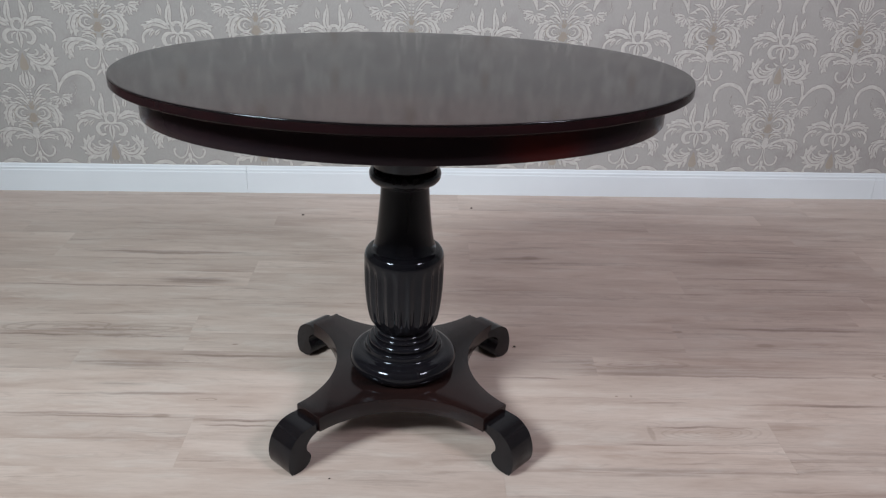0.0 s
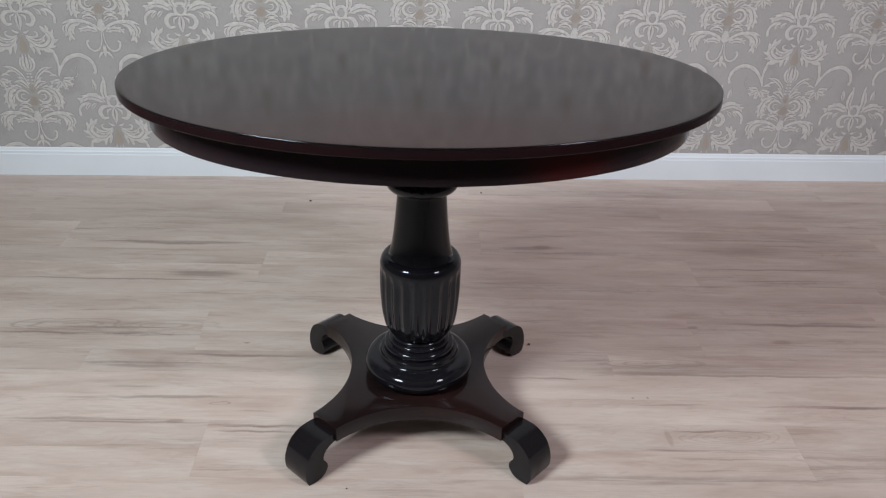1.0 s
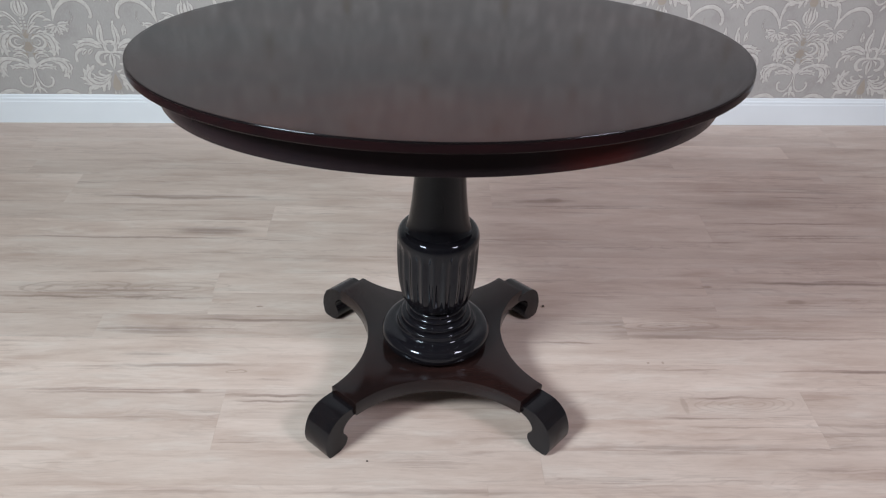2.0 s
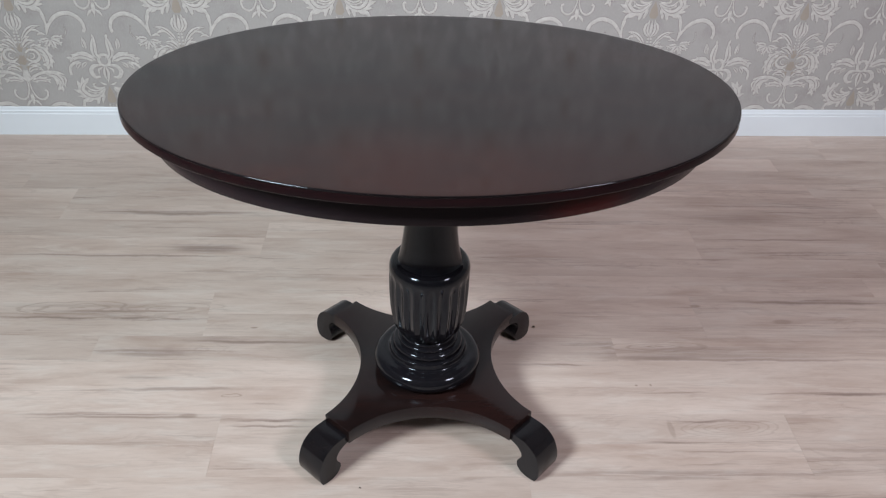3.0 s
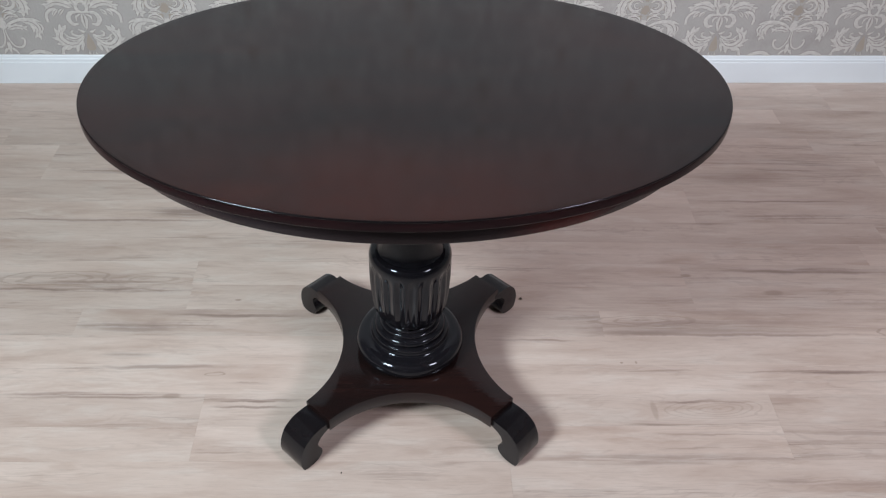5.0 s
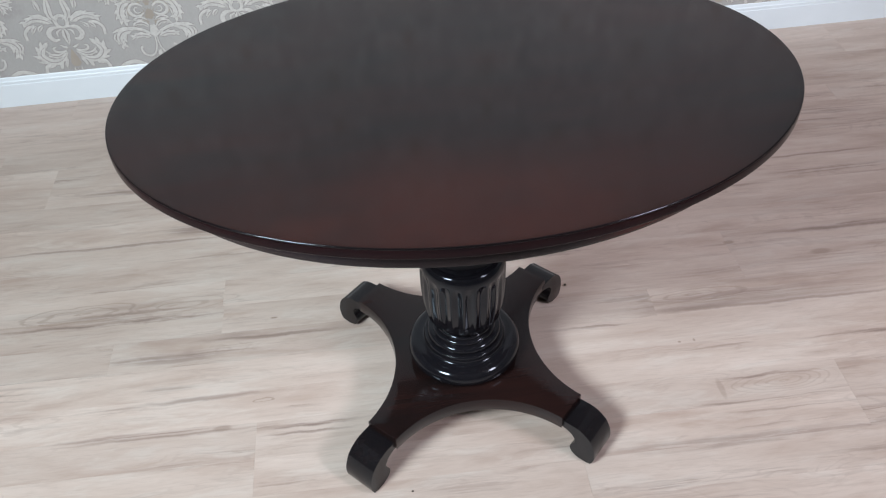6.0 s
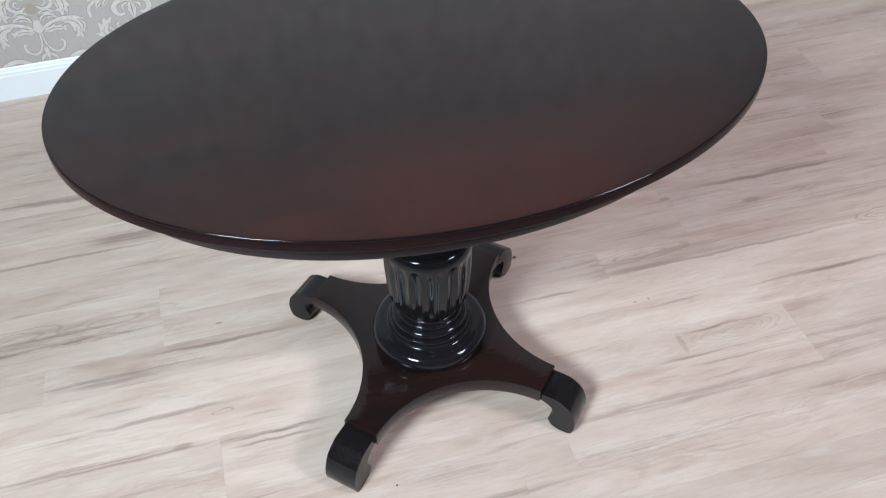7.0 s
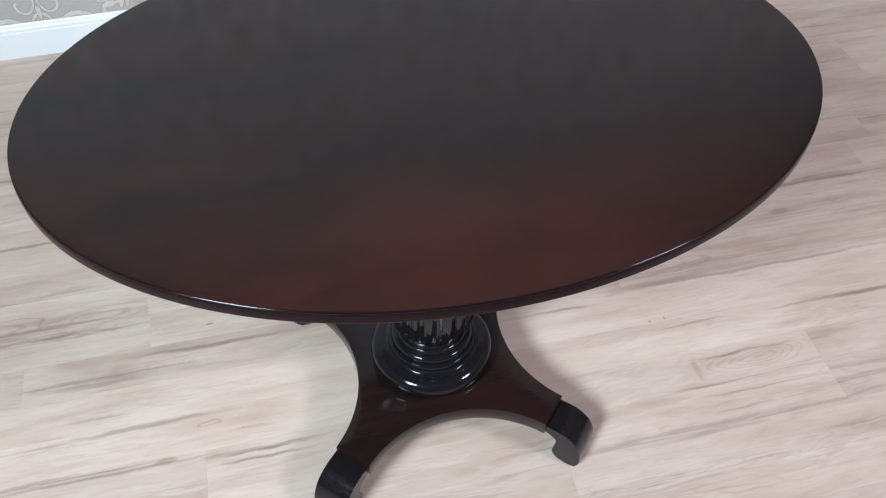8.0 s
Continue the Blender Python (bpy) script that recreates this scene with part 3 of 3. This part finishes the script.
def bouquet(cut=None):
    """The broad flower: a fan of spikes over a trellised heart, scrolling arms, curls and a tassel."""
    m = Motif()
    # arms with hanging leaflets
    m.stroke([(0.5, -1.2), (2.6, 0.6), (6.4, 1.9), (10.2, 1.8), (12.6, 1.0)], (0.4, 0.9, 1.1, 1.1, 0.4))
    m.frond([(6.2, 1.4), (9.4, 1.0), (11.2, -1.2), (10.4, -4.2)], 1.6, 5, 1.7, (-1, 1), 36)
    m.leaf([(11.4, 0.9), (12.2, -1.0), (11.4, -2.8)], 1.3)
    m.leaf([(8.4, 0.6), (9.6, -1.2), (9.2, -3.0)], 0.9)
    m.frond([(1.4, -1.4), (4.2, -0.6), (7.4, -1.2)], 1.3, 4, 1.2, (1, -1), 40)
    # hooks and a sprig below
    m.stroke([(0.3, -1.6), (0.5, -4.6), (1.7, -7.4), (3.5, -8.1), (5.1, -7.0), (5.5, -5.2), (4.8, -4.6)], (0.4, 0.5, 0.65, 0.75, 0.75, 0.7, 0.9))
    m.leaf([(0.3, -6.0), (0.2, -8.0), (0.0, -10.6)], 0.7)
    m.leaf([(0.5, -8.4), (1.5, -9.2), (2.5, -10.6)], 0.8)
    m.stroke([(0, -1.6), (0, 0.4), (0, 2.6)], (0.6, 2.6, 1.4), False)
    # small scrolls over the arms
    m.leaf([(0.9, 1.6), (2.6, 3.3), (4.6, 3.4), (6.1, 2.4)], 1.5, 3)
    # rosettes at the heart, each with a curl
    ring = [(3.5 + 2.3 * math.cos(a), 7.8 + 2.1 * math.sin(a)) for a in [radians(-150 + 50 * i) for i in range(7)]]
    m.stroke(ring, (0.5, 0.9, 1.0, 0.9, 0.8, 0.6))
    m.stroke([(2.4, 7.0), (3.4, 6.8), (4.2, 7.6), (3.8, 8.6), (2.9, 8.4)], (0.2, 0.45, 0.5, 0.45, 0.25))
    m.leaf([(1.2, 4.2), (3.4, 5.0), (5.8, 4.4)], 1.3, 3)
    m.frond([(4.4, 10.8), (7.2, 10.2), (8.6, 7.8), (8.7, 5.4), (7.3, 4.0)], 1.7, 6, 1.7, (-1, 1), 44)
    m.leaf([(6.3, 8.6), (7.2, 7.0), (6.8, 5.0)], 1.1)
    m.leaf([(3.2, 10.6), (5.0, 11.2), (6.8, 10.8)], 1.2, 3)
    # fan of spikes, a column of berries and the bud
    m.leaf([(0.9, 10.4), (3.0, 12.6), (5.6, 12.9)], 1.5, 3)
    m.leaf([(0.8, 11.4), (2.2, 13.6), (4.2, 14.6)], 1.0)
    m.leaf([(0.9, 12.4), (3.1, 15.7), (5.6, 17.7), (8.4, 18.2)], 1.2)
    m.leaf([(5.0, 16.6), (6.6, 16.6), (8.0, 15.7)], 0.7)
    for z, x in ((12.4, 0.55), (13.5, 0.65), (14.6, 0.60), (15.7, 0.5)):
        m.stroke([(x - 0.32, z), (x + 0.32, z + 0.1)], (0.75, 0.75))
    m.frond([(0.2, 16.4), (1.6, 18.2), (1.7, 20.2), (0.8, 22.0)], 1.5, 4, 1.0, (1,), 34)
    m.leaf([(0, 17.0), (0, 19.4), (0, 22.4)], 0.9, 0, False)
    # scrolling arms with leaf clusters
    m.stroke([(9.8, 15.2), (10.4, 18.4), (10.0, 21.4), (9.4, 23.4), (7.8, 24.6)], (0.5, 0.9, 1.1, 1.2, 0.9), teeth=3, n=5)
    m.stroke([(9.9, 15.2), (11.2, 18.4), (14.0, 21.5), (18.0, 22.6), (21.4, 20.8), (22.5, 17.8), (22.0, 16.2)], (0.4, 0.9, 1.3, 1.4, 1.2, 1.0, 1.1))
    m.stroke([(15.2, 14.4), (16.3, 16.2), (15.9, 18.6)], (0.12, 0.22, 0.1))
    for a in (-160, -118, -76, -34, 8):
        c, s = math.cos(radians(a)), math.sin(radians(a))
        m.frond([(10.6 + 0.6 * c, 13.9 + 0.6 * s), (10.6 + 2.0 * c - 0.2 * s, 13.9 + 1.8 * s), (10.6 + 3.9 * c, 13.9 + 3.2 * s)], 1.25, 3, 1.0, (1, -1), 40)
    m.leaf([(9.4, 15.0), (8.0, 15.6), (6.6, 15.0)], 0.7)
    return m.mesh("bouquet_ornament" if cut is None else "scroll_ornament", M_RELIEF, cut)


def trellis():
    """Gold criss-cross and leaf shadows at the heart of the broad flower."""
    m = Motif()
    for i in range(-2, 3):
        u, reach = i * 0.95, 2.4 - 0.5 * abs(i)
        m.stroke([(u - 0.55 * reach, 6.4 - reach), (u, 6.4), (u + 0.55 * reach, 6.4 + reach)], (0.08, 0.22, 0.08), lift=0.0010, foot=0.0002)
    m.stroke([(0.3, 9.0), (0.9, 10.6), (2.6, 12.2)], (0.3, 0.5, 0.15), lift=0.0009, foot=0.0002)
    m.stroke([(0.15, 9.2), (0.3, 11.4), (0.9, 14.0)], (0.35, 0.35, 0.1), lift=0.0009, foot=0.0002)
    m.stroke([(5.4, 9.6), (6.4, 8.0), (5.9, 6.0)], (0.2, 0.4, 0.2), lift=0.0008, foot=0.0002)
    m.stroke([(0.6, 3.6), (2.0, 4.1), (3.6, 4.0)], (0.2, 0.45, 0.2), lift=0.0008, foot=0.0002)
    for x, z, w in ((0, 6.2, 2.6), (2.4, 10.0, 0.9), (1.3, 3.2, 0.8)):
        m.stroke([(x - w * 0.2, z - w * 0.6), (x, z), (x, z + w * 0.6)], (w * 0.7, w, w * 0.5), x > 0, lift=0.0005, foot=0.0002)
    return m.mesh("trellis_print", M_GOLD)


def tear():
    m = Motif()
    m.stroke([(0, -9.4), (0, -12.0), (0, -14.2), (0, -15.4)], (0.2, 2.0, 3.0, 1.6), False, 0.0005, foot=0.0002)
    return m.mesh("teardrop_print", M_GOLD)


LILY, BOUQUET, TRELLIS, TEAR = lily(), bouquet(), trellis(), tear()
SCROLL = bouquet(0.205)


def ornament(name, me, x, z):
    ob = new(name, me)
    ob.parent = wall_n
    ob.location = (x, WALL_N - 0.0004, z)


for col in range(-16, 11):
    x = 1.100 + PITCH_X * col
    if not WALL_W + 0.23 < x < WALL_E - 0.23:
        continue
    if col % 2 == 0:
        ornament("scroll_ornament", SCROLL, x, 0.274 - PITCH_Z - 0.062)
    for row in range(8):
        z = 0.274 + PITCH_Z * row
        if z > CEIL - 0.28:
            continue
        if (row + col) % 2 == 0:
            ornament("lily_ornament", LILY, x, z)
            ornament("teardrop_print", TEAR, x, z)
        else:
            ornament("bouquet_ornament", BOUQUET, x, z - 0.062)
            ornament("trellis_print", TRELLIS, x, z - 0.062)

# ---- floor: two-strip laminate, strips laid 1.7 degrees off the wall ----
SKEW, STRIP, V0 = math.atan(-0.030), 0.0895, -0.237
floor = slab("floor", [(WALL_W, WALL_E, WALL_S, WALL_N, -0.1, -0.009)], M_FLOOR, "pale greyed oak laminate floor in staggered strips", "floor")
LENGTH = 1.288
# where the ends of boards meet, strip by strip; elsewhere they meet under the table
FIXED = {-1: 0.213, 0: -0.460, 1: -0.460, 4: -0.810, 5: 0.730, 6: -0.562, 9: -0.468, 10: -0.465, 11: -1.096, 12: -1.096, 14: -0.465, 16: 0.172, 17: 0.172}
rng = random.Random(7)
co, si = math.cos(SKEW), math.sin(SKEW)


def strip_mesh(length, width):
    """A board, top at zero, with a fine eased edge."""
    g, e = 0.00005, 0.00004
    bm = bmesh.new()
    lo = [bm.verts.new(p) for p in ((-length / 2 + g, -width / 2 + g, -0.008), (length / 2 - g, -width / 2 + g, -0.008), (length / 2 - g, width / 2 - g, -0.008), (-length / 2 + g, width / 2 - g, -0.008))]
    mid = [bm.verts.new((v.co.x, v.co.y, -0.0005)) for v in lo]
    hi = [bm.verts.new((v.co.x - math.copysign(e, v.co.x), v.co.y - math.copysign(e, v.co.y), 0)) for v in lo]
    for a, b in ((lo, mid), (mid, hi)):
        for i in range(4):
            bm.faces.new((a[i], a[(i + 1) % 4], b[(i + 1) % 4], b[i]))
    bm.faces.new(hi)
    me = bpy.data.meshes.new("plank")
    bm.to_mesh(me)
    bm.free()
    me.materials.append(M_FLOOR)
    return me


for k in range(-12, 19):
    v = V0 + STRIP * (k + 0.5)
    first = FIXED.get(k, 0.03 + 0.07 * math.sin(k * 2.4))
    cuts = [first + LENGTH * i for i in range(-3, 4)]
    cuts = [WALL_W + 0.02] + [c for c in cuts if WALL_W + 0.1 < c < WALL_E - 0.1] + [WALL_E - 0.02]
    for a, b in zip(cuts, cuts[1:]):
        u = (a + b) / 2
        y = u * si + v * co
        if y > WALL_N + 0.10:
            continue
        ob = new("plank", strip_mesh(b - a, STRIP))
        ob.parent = floor
        ob.matrix_world = pose(u * co - v * si, y, 0, 0, 0, math.degrees(SKEW))

# the boards behind the walk, out of reach, in one piece
bm = bmesh.new()
for k in range(-68, -12):
    v = V0 + STRIP * (k + 0.5)
    ends = [WALL_W + 0.18, WALL_W + 0.18 + rng.uniform(0.3, 1.28)]
    while ends[-1] < WALL_E - 0.5:
        ends.append(min(ends[-1] + 1.28, WALL_E - 0.16))
    for a, b in zip(ends, ends[1:]):
        box(bm, a + 0.0005, b - 0.0005, v - STRIP / 2 + 0.0005, v + STRIP / 2 - 0.0005, -0.008, 0.0)
rest = part("rear_boards", bm, M_FLOOR, floor)
rest["kind"] = "stuff"
rest.matrix_basis = pose(0, 0, 0, 0, 0, math.degrees(SKEW))
